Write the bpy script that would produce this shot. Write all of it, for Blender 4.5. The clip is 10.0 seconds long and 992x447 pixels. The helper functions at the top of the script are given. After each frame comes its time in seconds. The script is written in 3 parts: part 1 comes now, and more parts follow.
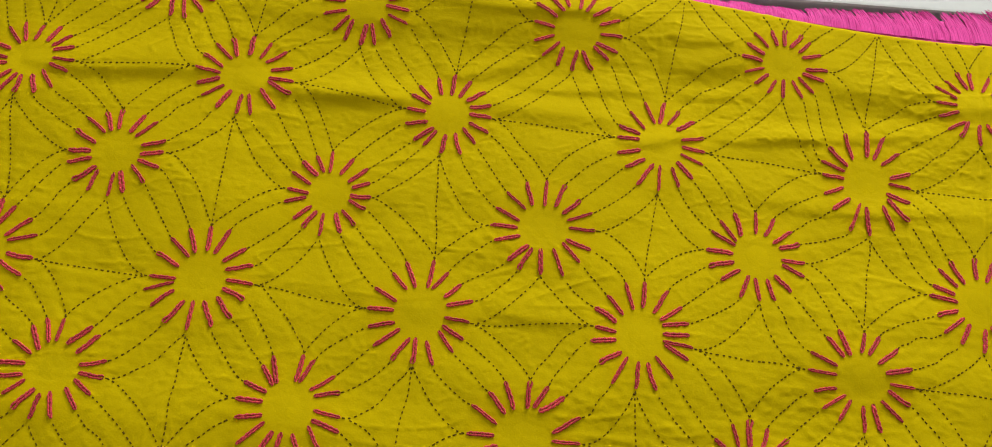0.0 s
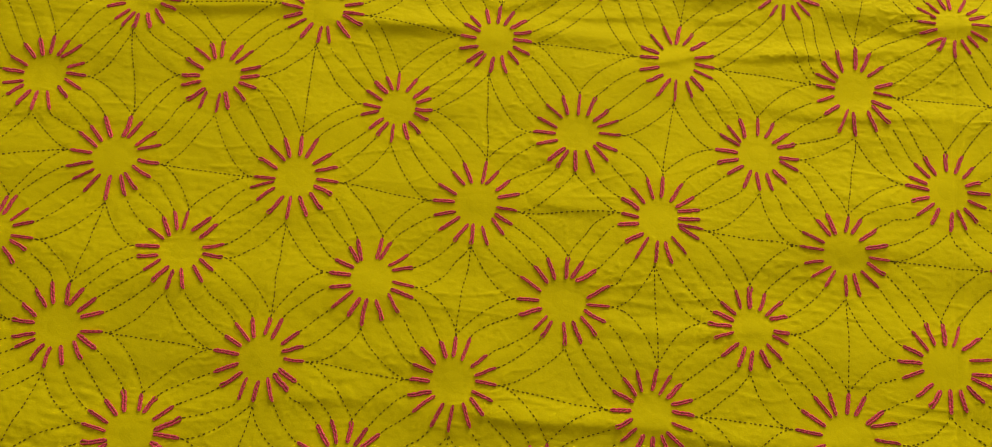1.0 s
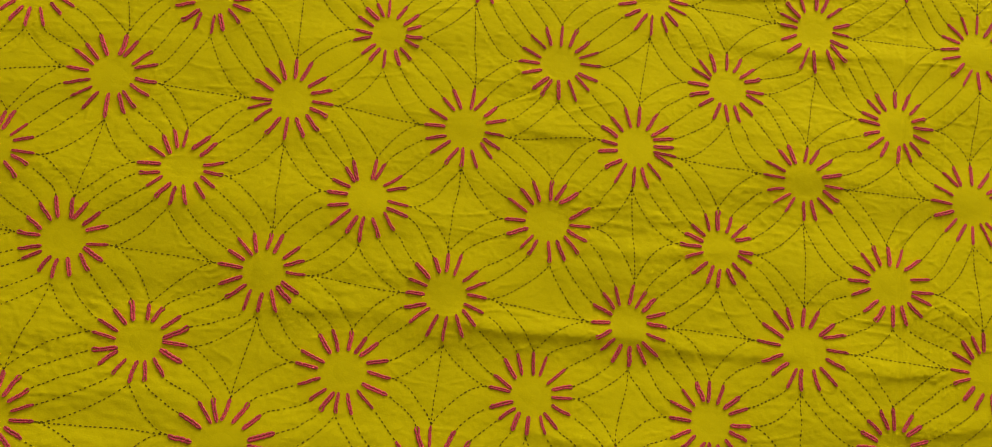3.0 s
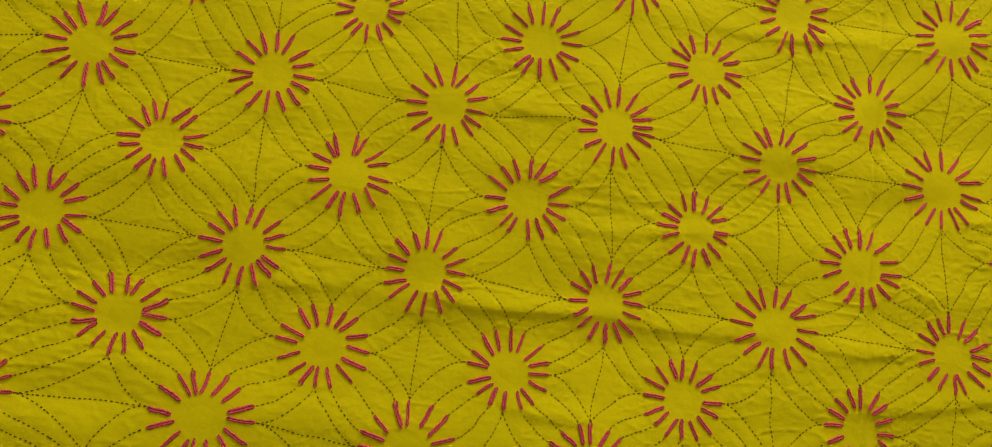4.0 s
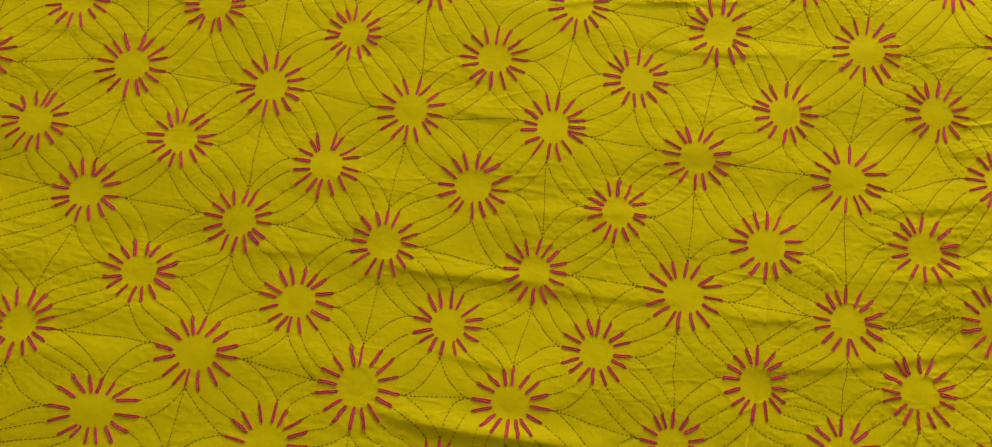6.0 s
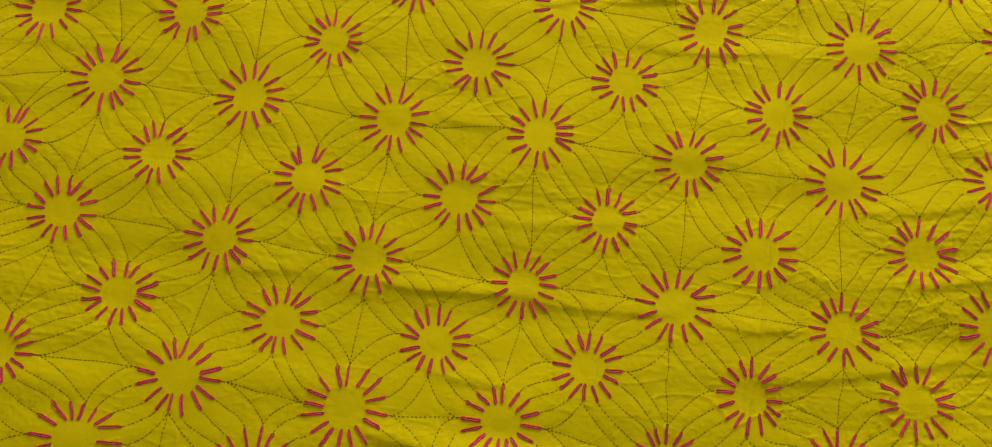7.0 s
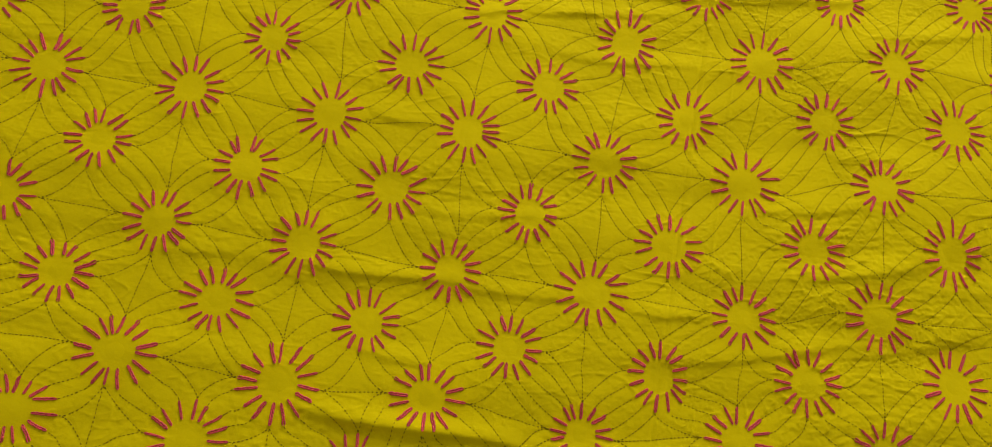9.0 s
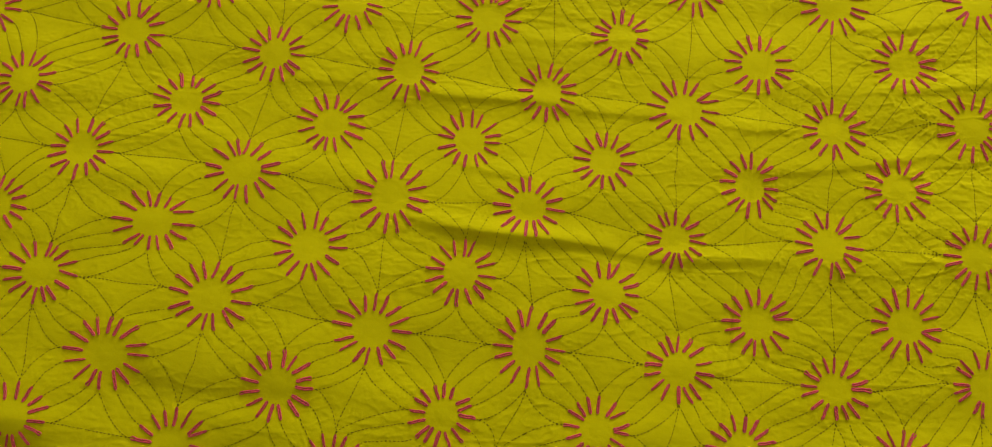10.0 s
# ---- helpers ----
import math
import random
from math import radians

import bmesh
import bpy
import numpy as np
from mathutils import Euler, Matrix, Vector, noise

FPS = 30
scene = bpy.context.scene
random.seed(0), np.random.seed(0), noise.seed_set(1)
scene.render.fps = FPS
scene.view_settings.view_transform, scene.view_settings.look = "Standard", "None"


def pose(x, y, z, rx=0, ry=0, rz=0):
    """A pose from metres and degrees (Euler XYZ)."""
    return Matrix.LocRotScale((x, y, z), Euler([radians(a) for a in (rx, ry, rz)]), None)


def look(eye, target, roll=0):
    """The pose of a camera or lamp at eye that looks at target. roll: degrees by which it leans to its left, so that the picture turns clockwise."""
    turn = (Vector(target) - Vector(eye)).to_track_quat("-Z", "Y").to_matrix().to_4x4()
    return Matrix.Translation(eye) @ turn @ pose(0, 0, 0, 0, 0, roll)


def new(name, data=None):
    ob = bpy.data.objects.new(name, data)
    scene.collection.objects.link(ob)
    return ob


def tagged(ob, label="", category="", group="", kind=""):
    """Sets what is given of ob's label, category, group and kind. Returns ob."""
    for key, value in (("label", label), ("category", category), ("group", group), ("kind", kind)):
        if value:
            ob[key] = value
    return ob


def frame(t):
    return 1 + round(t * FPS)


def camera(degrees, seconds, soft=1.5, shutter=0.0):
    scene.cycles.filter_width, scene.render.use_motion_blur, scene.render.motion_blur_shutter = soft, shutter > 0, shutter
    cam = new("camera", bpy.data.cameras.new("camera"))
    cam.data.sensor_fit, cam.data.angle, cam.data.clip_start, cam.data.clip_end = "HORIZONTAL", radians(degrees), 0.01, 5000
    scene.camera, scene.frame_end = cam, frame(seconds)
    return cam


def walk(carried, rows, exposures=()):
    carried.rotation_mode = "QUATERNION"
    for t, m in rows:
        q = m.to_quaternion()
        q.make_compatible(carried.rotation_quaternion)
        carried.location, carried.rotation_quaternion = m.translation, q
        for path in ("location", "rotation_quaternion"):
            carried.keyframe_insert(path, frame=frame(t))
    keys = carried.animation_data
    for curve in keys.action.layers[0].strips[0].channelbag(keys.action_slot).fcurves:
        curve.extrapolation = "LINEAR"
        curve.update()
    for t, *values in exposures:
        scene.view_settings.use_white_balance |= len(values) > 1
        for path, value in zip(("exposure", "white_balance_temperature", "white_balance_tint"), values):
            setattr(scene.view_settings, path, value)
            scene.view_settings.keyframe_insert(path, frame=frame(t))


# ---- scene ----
# ---- the camera ----
cam = camera(53.4, 10.0, soft=0.85)
PATH = [
    (0, (0.035, 0.013, 0.683), (0.02, 0.929, -1.095), 9.0),
    (0.5, (0.044, -0.048, 0.741), (0.016, 0.805, -1.068), 8.2),
    (1, (0.034, -0.09, 0.801), (-0.03, 0.72, -1.027), 4.9),
    (1.5, (-0.014, -0.11, 0.828), (-0.046, 0.7, -1.001), 6.2),
    (2, (-0.04, -0.166, 0.85), (-0.072, 0.653, -0.974), 7.5),
    (2.5, (-0.029, -0.145, 0.852), (0.01, 0.605, -1.002), 12.6),
    (3, (-0.027, -0.124, 0.844), (0.094, 0.576, -1.025), 19.1),
    (3.2, (-0.025, -0.13, 0.831), (0.122, 0.581, -1.033), 20.8),
    (4.3, (-0.042, -0.118, 0.861), (0.155, 0.517, -1.026), 27.2),
    (4.5, (-0.029, -0.127, 0.866), (0.156, 0.532, -1.013), 25.3),
    (5, (-0.018, -0.126, 0.911), (0.157, 0.58, -0.951), 22.9),
    (5.5, (0.077, -0.2, 0.957), (0.11, 0.602, -0.875), 13.0),
    (6, (0.155, -0.228, 1.009), (0.067, 0.496, -0.854), 4.5),
    (6.2, (0.168, -0.222, 1.022), (0.059, 0.443, -0.861), 1.7),
    (7.3, (0.136, -0.163, 0.973), (0.122, 0.502, -0.913), 8.8),
    (7.5, (0.11, -0.182, 0.946), (0.157, 0.535, -0.921), 13.5),
    (8, (0.095, -0.188, 0.956), (0.21, 0.539, -0.904), 19.3),
    (8.5, (0.116, -0.226, 0.994), (0.272, 0.544, -0.845), 22.1),
    (9, (0.151, -0.244, 1.048), (0.238, 0.513, -0.802), 17.2),
    (9.5, (0.178, -0.29, 1.065), (0.096, 0.454, -0.79), 4.3),
    (10, (0.166, -0.388, 1.062), (0.096, 0.215, -0.844), 3.3),
]
EXPOSURES = ((0.0, 0.0, 6500, 10.0), (2.5, 0.0, 6420, 7.5), (4.5, -0.03, 6330, 5.0), (5.5, 0.0, 6430, 8.0), (9.75, 0.02, 6440, 8.0), (10.0, 0.06, 6050, -8.0))
walk(cam, [(t, look(eye, target, roll)) for t, eye, target, roll in PATH], EXPOSURES)


# ---- world, sun and lamps ----
world = bpy.data.worlds.new("world")
scene.world = world
world.use_nodes = True
sky = world.node_tree.nodes.new("ShaderNodeTexSky")
sky.sky_type, sky.sun_disc = "NISHITA", False
sky.sun_elevation, sky.sun_rotation = radians(40), radians(150)
world.node_tree.links.new(sky.outputs[0], world.node_tree.nodes["Background"].inputs[0])
world.node_tree.nodes["Background"].inputs[1].default_value = 0.1

# daylight from an unseen window, its place and strength fitted to the cloth's shading
lamp_data = bpy.data.lights.new("window_daylight", "AREA")
lamp_data.shape, lamp_data.size, lamp_data.size_y, lamp_data.energy = "RECTANGLE", 1.5, 1.3, 115.0
lamp_data.color = (1.0, 0.97, 0.92)
window_lamp = new("window_daylight", lamp_data)
window_lamp.matrix_world = look((0.7, 3.5, 1.5), (0.3, 0.2, 0.0))


# ---- materials ----
def material(name, colour, rough, grain=(0.12, 60.0), stain=(0.1, 4.0), bump=(), sheen=0.0, metal=0.0, per_object=0.0, shine=0.3):
    """A node material: base colour varied at two scales; bump is a run of (strength, distance, scale xyz)."""
    m = bpy.data.materials.new(name)
    m.use_nodes = True
    nt = m.node_tree
    bsdf = nt.nodes["Principled BSDF"]
    bsdf.inputs["Roughness"].default_value, bsdf.inputs["Metallic"].default_value = rough, metal
    bsdf.inputs["Sheen Weight"].default_value = sheen
    bsdf.inputs["Specular IOR Level"].default_value = shine
    coord = nt.nodes.new("ShaderNodeTexCoord")
    value = None
    for amount, scale in (grain, stain):
        tex = nt.nodes.new("ShaderNodeTexNoise")
        tex.inputs["Scale"].default_value, tex.inputs["Detail"].default_value = scale, 4.0
        nt.links.new(coord.outputs["Object"], tex.inputs["Vector"])
        span = nt.nodes.new("ShaderNodeMapRange")
        span.inputs["From Min"].default_value, span.inputs["From Max"].default_value = 0.3, 0.7
        span.inputs["To Min"].default_value, span.inputs["To Max"].default_value = 1 - amount, 1 + amount
        nt.links.new(tex.outputs["Fac"], span.inputs["Value"])
        if value is None:
            value = span.outputs[0]
        else:
            mul = nt.nodes.new("ShaderNodeMath")
            mul.operation = "MULTIPLY"
            nt.links.new(value, mul.inputs[0])
            nt.links.new(span.outputs[0], mul.inputs[1])
            value = mul.outputs[0]
    if per_object:
        info = nt.nodes.new("ShaderNodeObjectInfo")
        span = nt.nodes.new("ShaderNodeMapRange")
        span.inputs["To Min"].default_value, span.inputs["To Max"].default_value = 1 - per_object, 1 + per_object
        nt.links.new(info.outputs["Random"], span.inputs["Value"])
        mul = nt.nodes.new("ShaderNodeMath")
        mul.operation = "MULTIPLY"
        nt.links.new(value, mul.inputs[0])
        nt.links.new(span.outputs[0], mul.inputs[1])
        value = mul.outputs[0]
    tint = nt.nodes.new("ShaderNodeHueSaturation")
    tint.inputs["Color"].default_value = (*colour, 1)
    nt.links.new(value, tint.inputs["Value"])
    nt.links.new(tint.outputs[0], bsdf.inputs["Base Color"])
    last = None
    for strength, distance, sx, sy, sz in bump:
        mapping = nt.nodes.new("ShaderNodeMapping")
        mapping.inputs["Scale"].default_value = (sx, sy, sz)
        tex = nt.nodes.new("ShaderNodeTexNoise")
        tex.inputs["Scale"].default_value, tex.inputs["Detail"].default_value = 1.0, 3.0
        node = nt.nodes.new("ShaderNodeBump")
        node.inputs["Strength"].default_value, node.inputs["Distance"].default_value = strength, distance
        nt.links.new(coord.outputs["Object"], mapping.inputs["Vector"])
        nt.links.new(mapping.outputs[0], tex.inputs["Vector"])
        nt.links.new(tex.outputs["Fac"], node.inputs["Height"])
        if last:
            nt.links.new(last, node.inputs["Normal"])
        last = node.outputs[0]
    if last:
        nt.links.new(last, bsdf.inputs["Normal"])
    return m


YELLOW = material("yellow_cotton", (0.595, 0.465, 0.001), 0.85, (0.05, 900.0), (0.05, 9.0),
                  bump=((0.22, 0.0012, 130, 170, 100), (0.25, 0.0005, 800, 800, 800)), shine=0.03)
PINK_THREAD = material("pink_thread", (0.60, 0.066, 0.078), 0.55, (0.42, 900.0), (0.25, 260.0),
                       bump=((0.8, 0.0008, 1100, 700, 700),), per_object=0.12, shine=0.15)
DARK_THREAD = material("dark_olive_thread", (0.148, 0.096, 0.004), 0.85, (0.3, 800.0), (0.3, 25.0), shine=0.1)
PINK_CLOTH = material("hot_pink_cotton", (0.80, 0.055, 0.40), 0.75, (0.1, 600.0), (0.08, 20.0),
                      bump=((0.4, 0.001, 300, 60, 60),), sheen=0.1)
SHEET = material("white_sheet", (0.75, 0.74, 0.70), 0.85, (0.04, 400.0), (0.05, 5.0), bump=((0.3, 0.002, 30, 30, 30),))
WOOD = material("dark_wood", (0.05, 0.053, 0.048), 0.45, (0.3, 40.0), (0.2, 6.0), bump=((0.3, 0.001, 20, 300, 300),))
PLASTER = material("wall_plaster", (0.74, 0.72, 0.67), 0.9, (0.03, 80.0), (0.04, 2.0), bump=((0.2, 0.002, 60, 60, 60),))
FLOOR = material("dark_stone_floor", (0.07, 0.075, 0.07), 0.3, (0.05, 30.0), (0.08, 3.0))
TABLE_PAINT = material("pale_table_paint", (0.68, 0.74, 0.75), 0.35, (0.03, 60.0), (0.06, 3.0))
PAINT = material("window_paint", (0.8, 0.8, 0.78), 0.4, (0.02, 60.0), (0.03, 3.0))
GLASS = bpy.data.materials.new("window_glass")
GLASS.use_nodes = True
GLASS.node_tree.nodes["Principled BSDF"].inputs["Transmission Weight"].default_value = 1.0
GLASS.node_tree.nodes["Principled BSDF"].inputs["Roughness"].default_value = 0.0


# ---- mesh helpers ----
def mesh_from(name, verts, faces, mat, smooth=True):
    data = bpy.data.meshes.new(name)
    data.from_pydata(verts if isinstance(verts, list) else verts.tolist(), [], faces if isinstance(faces, list) else faces.tolist())
    data.materials.append(mat)
    if smooth:
        data.polygons.foreach_set("use_smooth", [True] * len(data.polygons))
    data.update()
    return data


def part(name, data, parent, label=""):
    ob = new(name, data)
    ob.parent = parent
    return tagged(ob, label) if label else ob


def slab(name, lo, hi, mat, bevel=0.0):
    """A box between two corners, its edges rounded by bevel."""
    bm = bmesh.new()
    bmesh.ops.create_cube(bm, size=1.0)
    for v in bm.verts:
        v.co = [lo[k] + (v.co[k] + 0.5) * (hi[k] - lo[k]) for k in range(3)]
    if bevel:
        bmesh.ops.bevel(bm, geom=bm.edges[:], offset=bevel, segments=3, profile=0.6, affect="EDGES")
    data = bpy.data.meshes.new(name)
    bm.to_mesh(data)
    bm.free()
    data.materials.append(mat)
    return data


# ---- the room ----
def structure(name, lo, hi, mat, label, category):
    return tagged(new(name, slab(name, lo, hi, mat)), label, category, kind="structure")


FZ = -0.46
structure("floor", (-2.2, -2.4, FZ - 0.1), (2.8, 3.6, FZ), FLOOR, "dark polished stone floor below the bed", "floor")
# walls, ceiling and window are unseen, added to enclose the bed and bounce daylight
structure("wall_west", (-2.35, -2.4, FZ), (-2.2, 3.6, 2.5), PLASTER, "unseen off-white plaster wall, added to close the room", "wall")
structure("wall_east", (2.8, -2.4, FZ), (2.95, 3.6, 2.5), PLASTER, "unseen off-white plaster wall, added to close the room", "wall")
structure("wall_south", (-2.35, -2.55, FZ), (2.95, -2.4, 2.5), PLASTER, "unseen off-white plaster wall, added to close the room", "wall")
structure("ceiling", (-2.35, -2.55, 2.5), (2.95, 3.75, 2.4), PLASTER, "unseen white ceiling, added to close the room", "ceiling")
WX0, WX1, WZ0, WZ1 = -0.1, 1.5, 0.8, 2.2
structure("wall_north_left", (-2.35, 3.6, FZ), (WX0, 3.75, 2.5), PLASTER, "added plaster wall beside the unseen window", "wall")
structure("wall_north_right", (WX1, 3.6, FZ), (2.95, 3.75, 2.5), PLASTER, "added plaster wall beside the unseen window", "wall")
structure("wall_north_below", (WX0, 3.6, FZ), (WX1, 3.75, WZ0), PLASTER, "added plaster wall under the unseen window", "wall")
structure("wall_north_above", (WX0, 3.6, WZ1), (WX1, 3.75, 2.5), PLASTER, "added plaster wall over the unseen window", "wall")
window = tagged(new("window_1"), "unseen white painted window with two clear panes, added for the daylight", "window", kind="structure")
mid = (WX0 + WX1) / 2
for lo, hi in (((WX0, 3.65, WZ0), (WX0 + 0.05, 3.71, WZ1)), ((WX1 - 0.05, 3.65, WZ0), (WX1, 3.71, WZ1)),
               ((WX0 + 0.05, 3.65, WZ0), (WX1 - 0.05, 3.71, WZ0 + 0.05)), ((WX0 + 0.05, 3.65, WZ1 - 0.05), (WX1 - 0.05, 3.71, WZ1)),
               ((mid - 0.025, 3.65, WZ0 + 0.05), (mid + 0.025, 3.71, WZ1 - 0.05))):
    part("window_frame", slab("window_frame", lo, hi, PAINT, 0.004), window)
for a, b in ((WX0 + 0.05, mid - 0.025), (mid + 0.025, WX1 - 0.05)):
    pane = part("pane", slab("pane", (a, 3.678, WZ0 + 0.05), (b, 3.682, WZ1 - 0.05), GLASS), window, "clear glass pane")
    pane.visible_shadow = False

# ---- the bed ----
bed = tagged(new("bed_frame"), "dark wooden bed frame under a yellow bedspread", "bed")
bed.location = (0.15, -0.05, FZ)
for name, lo, hi in (("side_rail", (-0.95, 0.655, 0.26), (0.95, 0.70, 0.425)), ("side_rail", (-0.95, -0.70, 0.26), (0.95, -0.655, 0.425)),
                     ("end_rail", (-0.95, -0.655, 0.26), (-0.905, 0.655, 0.425)), ("end_rail", (0.905, -0.655, 0.26), (0.95, 0.655, 0.425)),
                     ("leg", (-0.94, -0.69, 0), (-0.87, -0.62, 0.26)), ("leg", (0.87, -0.69, 0), (0.94, -0.62, 0.26)),
                     ("leg", (-0.94, 0.62, 0), (-0.87, 0.69, 0.26)), ("leg", (0.87, 0.62, 0), (0.94, 0.69, 0.26)),
                     ("base_board", (-0.905, -0.655, 0.27), (0.905, 0.655, 0.30))):
    part(name, slab(name, lo, hi, WOOD, 0.006), bed)
mattress = tagged(new("mattress", slab("mattress", (-0.89, -0.64, 0.30), (0.89, 0.645, 0.446), SHEET, 0.02)),
                  "white sheeted mattress on the bed frame", "mattress")
mattress.location = (0.15, -0.05, FZ)

table = tagged(new("side_table"), "low white painted table beside the bed", "table")
table.matrix_world = pose(0.271, 0.668, FZ, 0, 0, 6.9)
part("tabletop", slab("tabletop", (-0.085, 0, 0.40), (0.9, 0.5, 0.43), TABLE_PAINT, 0.004), table)
for lx in (-0.07, 0.84):
    for ly in (0.03, 0.43):
        part("leg", slab("leg", (lx, ly, 0), (lx + 0.045, ly + 0.045, 0.40), TABLE_PAINT, 0.003), table)

# ---- the bedspread: where its suns lie ----
COLS, ROWS_V = range(-9, 12), range(-9, 5)
HEM = 0.615
SUNS, REACH = {}, {}


def hem(x):
    """The cloth's upper edge, which is not quite straight."""
    return HEM + 0.32 * np.clip(np.asarray(x) - 0.25, 0, 0.42) ** 2


def sun_place(u, v):
    """The even lattice on which the cloth was marked."""
    return [0.0749 + 0.0849 * u - 0.0017 * v, 0.1981 + 0.0032 * u + 0.0831 * v + 0.0003 * u * u + 0.0008 * v * v]


def sun_row(v, u, *places):
    """A row of suns as they were sewn, from column u on, every second column: each place, and how far the rays reach across and along."""
    for k, (x, y, *reach) in enumerate(places):
        SUNS[u + 2 * k, v] = [x, y]
        if reach:
            REACH[u + 2 * k, v] = reach


sun_row(4, -2, (-0.111, 0.543), (0.069, 0.556), (0.250, 0.564), (0.417, 0.551, 0.0344, 0.0373), (0.595, 0.583), (0.776, 0.618))
sun_row(3, -5, (-0.364, 0.437), (-0.193, 0.456), (-0.024, 0.454), (0.151, 0.460, 0.0369, 0.0429), (0.323, 0.460, 0.0373, 0.0487), (0.496, 0.467, 0.0413, 0.0446), (0.672, 0.504, 0.0384, 0.0413))
sun_row(2, -6, (-0.432, 0.343, 0.0395, 0.0401), (-0.271, 0.367, 0.0369, 0.0387), (-0.102, 0.364, 0.0330, 0.0372), (0.066, 0.366, 0.0403, 0.0404), (0.234, 0.374, 0.0388, 0.0398), (0.408, 0.366, 0.0369, 0.0410), (0.582, 0.402, 0.0384, 0.0401), (0.751, 0.427, 0.0397, 0.0438))
sun_row(1, -7, (-0.516, 0.246, 0.0425, 0.0410), (-0.342, 0.270, 0.0416, 0.0412), (-0.178, 0.277, 0.0377, 0.0420), (-0.014, 0.279, 0.0386, 0.0409), (0.149, 0.291, 0.0372, 0.0434), (0.315, 0.287, 0.0407, 0.0383), (0.486, 0.295, 0.0427, 0.0427), (0.656, 0.326, 0.0386, 0.0378))
sun_row(0, -6, (-0.423, 0.180), (-0.258, 0.192, 0.0381, 0.0360), (-0.091, 0.193, 0.0376, 0.0402), (0.074, 0.202, 0.0407, 0.0396), (0.236, 0.203, 0.0346, 0.0377), (0.402, 0.197, 0.0412, 0.0397), (0.573, 0.227, 0.0392, 0.0401), (0.744, 0.257, 0.0371, 0.0453))
sun_row(-1, -5, (-0.340, 0.110, 0.0402, 0.0365), (-0.167, 0.110, 0.0380, 0.0379), (-0.007, 0.116, 0.0371, 0.0404), (0.159, 0.117, 0.0351, 0.0379), (0.320, 0.123, 0.0432, 0.0404), (0.496, 0.128, 0.0391, 0.0384), (0.656, 0.160, 0.0412, 0.0433))
sun_row(-2, -6, (-0.445, 0.025), (-0.254, 0.033, 0.0401, 0.0346), (-0.082, 0.035, 0.0407, 0.0365), (0.080, 0.041, 0.0375, 0.0372), (0.238, 0.042, 0.0366, 0.0373), (0.406, 0.042, 0.0347, 0.0397), (0.575, 0.067, 0.0403, 0.0396), (0.746, 0.095, 0.0384, 0.0433))
sun_row(-3, -5, (-0.354, -0.048), (-0.168, -0.041, 0.0442, 0.0380), (0.004, -0.042, 0.0427, 0.0451), (0.160, -0.029, 0.0407, 0.0360), (0.328, -0.037), (0.500, -0.014, 0.0384, 0.0409), (0.665, 0.001))
sun_row(-4, -4, (-0.250, -0.118, 0.0468, 0.0333), (-0.072, -0.116, 0.0430, 0.0399), (0.099, -0.117, 0.0399, 0.0384), (0.261, -0.112, 0.0384, 0.0361), (0.429, -0.115, 0.0393, 0.0385), (0.591, -0.090, 0.0394, 0.0418))
sun_row(-5, -5, (-0.355, -0.196, 0.0415, 0.0344), (-0.165, -0.191, 0.0471, 0.0400), (0.015, -0.196, 0.0434, 0.0402), (0.186, -0.186, 0.0374, 0.0449), (0.349, -0.182, 0.0388, 0.0376), (0.519, -0.173, 0.0383, 0.0344), (0.680, -0.141))
sun_row(-6, -4, (-0.260, -0.270, 0.0465, 0.0390), (-0.071, -0.273, 0.0404, 0.0380), (0.107, -0.273, 0.0353, 0.0349), (0.271, -0.261))
X0, X1, Y0 = -0.60, 0.93, -0.47
for v in ROWS_V:
    for u in COLS:
        if (u + v) % 2 == 0 and (u, v) not in SUNS:
            x, y = sun_place(u, v)
            if X0 + 0.05 < x < X1 - 0.05 and Y0 + 0.05 < y < hem(x) - 0.03:
                SUNS[u, v] = [x, y]

rng = np.random.default_rng(7)
RAYS = {}   # for each sun its sixteen rays: angle of the tip, inner radius, outer radius, lean
SIZE = {}
for key in sorted(SUNS):
    wide_r, tall_r = REACH.get(key) or rng.normal(0.0372, 0.0016, 2)
    base = 0.49 * (wide_r + tall_r) / 2
    SIZE[key] = base
    rays = []
    turned = rng.normal(2.2, 1.2)
    for k in range(16):
        a = radians(90 + turned + k * 22.5 + rng.normal(0, 2.6))
        reach = math.hypot(wide_r * math.cos(a), tall_r * math.sin(a)) + rng.normal(0, 0.0012)
        r0 = 0.49 * math.hypot(wide_r * math.cos(a), tall_r * math.sin(a)) + rng.normal(0, 0.0007)
        rays.append((a, r0, reach, rng.normal(-0.03, 0.07)))
    RAYS[key] = rays
RAYS[1, 1][12] = (radians(-5), 0.0165, 0.0395, 0.03)
RAYS[1, 1].append((radians(10), 0.0165, 0.0365, -0.05))   # one sun has a ray too many


def tip(key, k, gap=0.0006):
    a, _, r1, _ = RAYS[key][k % 16]
    x, y = SUNS[key]
    way = np.array([math.cos(a), math.sin(a)])
    return np.array([x, y]) + way * (r1 + gap), way


def virtual_tip(key, k):
    """The end of a line at a place on the lattice that bears no sun."""
    if key in SUNS:
        return tip(key, k)
    a = radians(90 + k * 22.5)
    way = np.array([math.cos(a), math.sin(a)])
    u, v = key
    near = [SUNS[k] for k in ((u - 1, v - 1), (u + 1, v - 1)) if k in SUNS]
    place = np.mean(near, axis=0) + [0, 0.096] if len(near) == 2 else np.array(sun_place(u, v))
    return place + way * 0.038, way


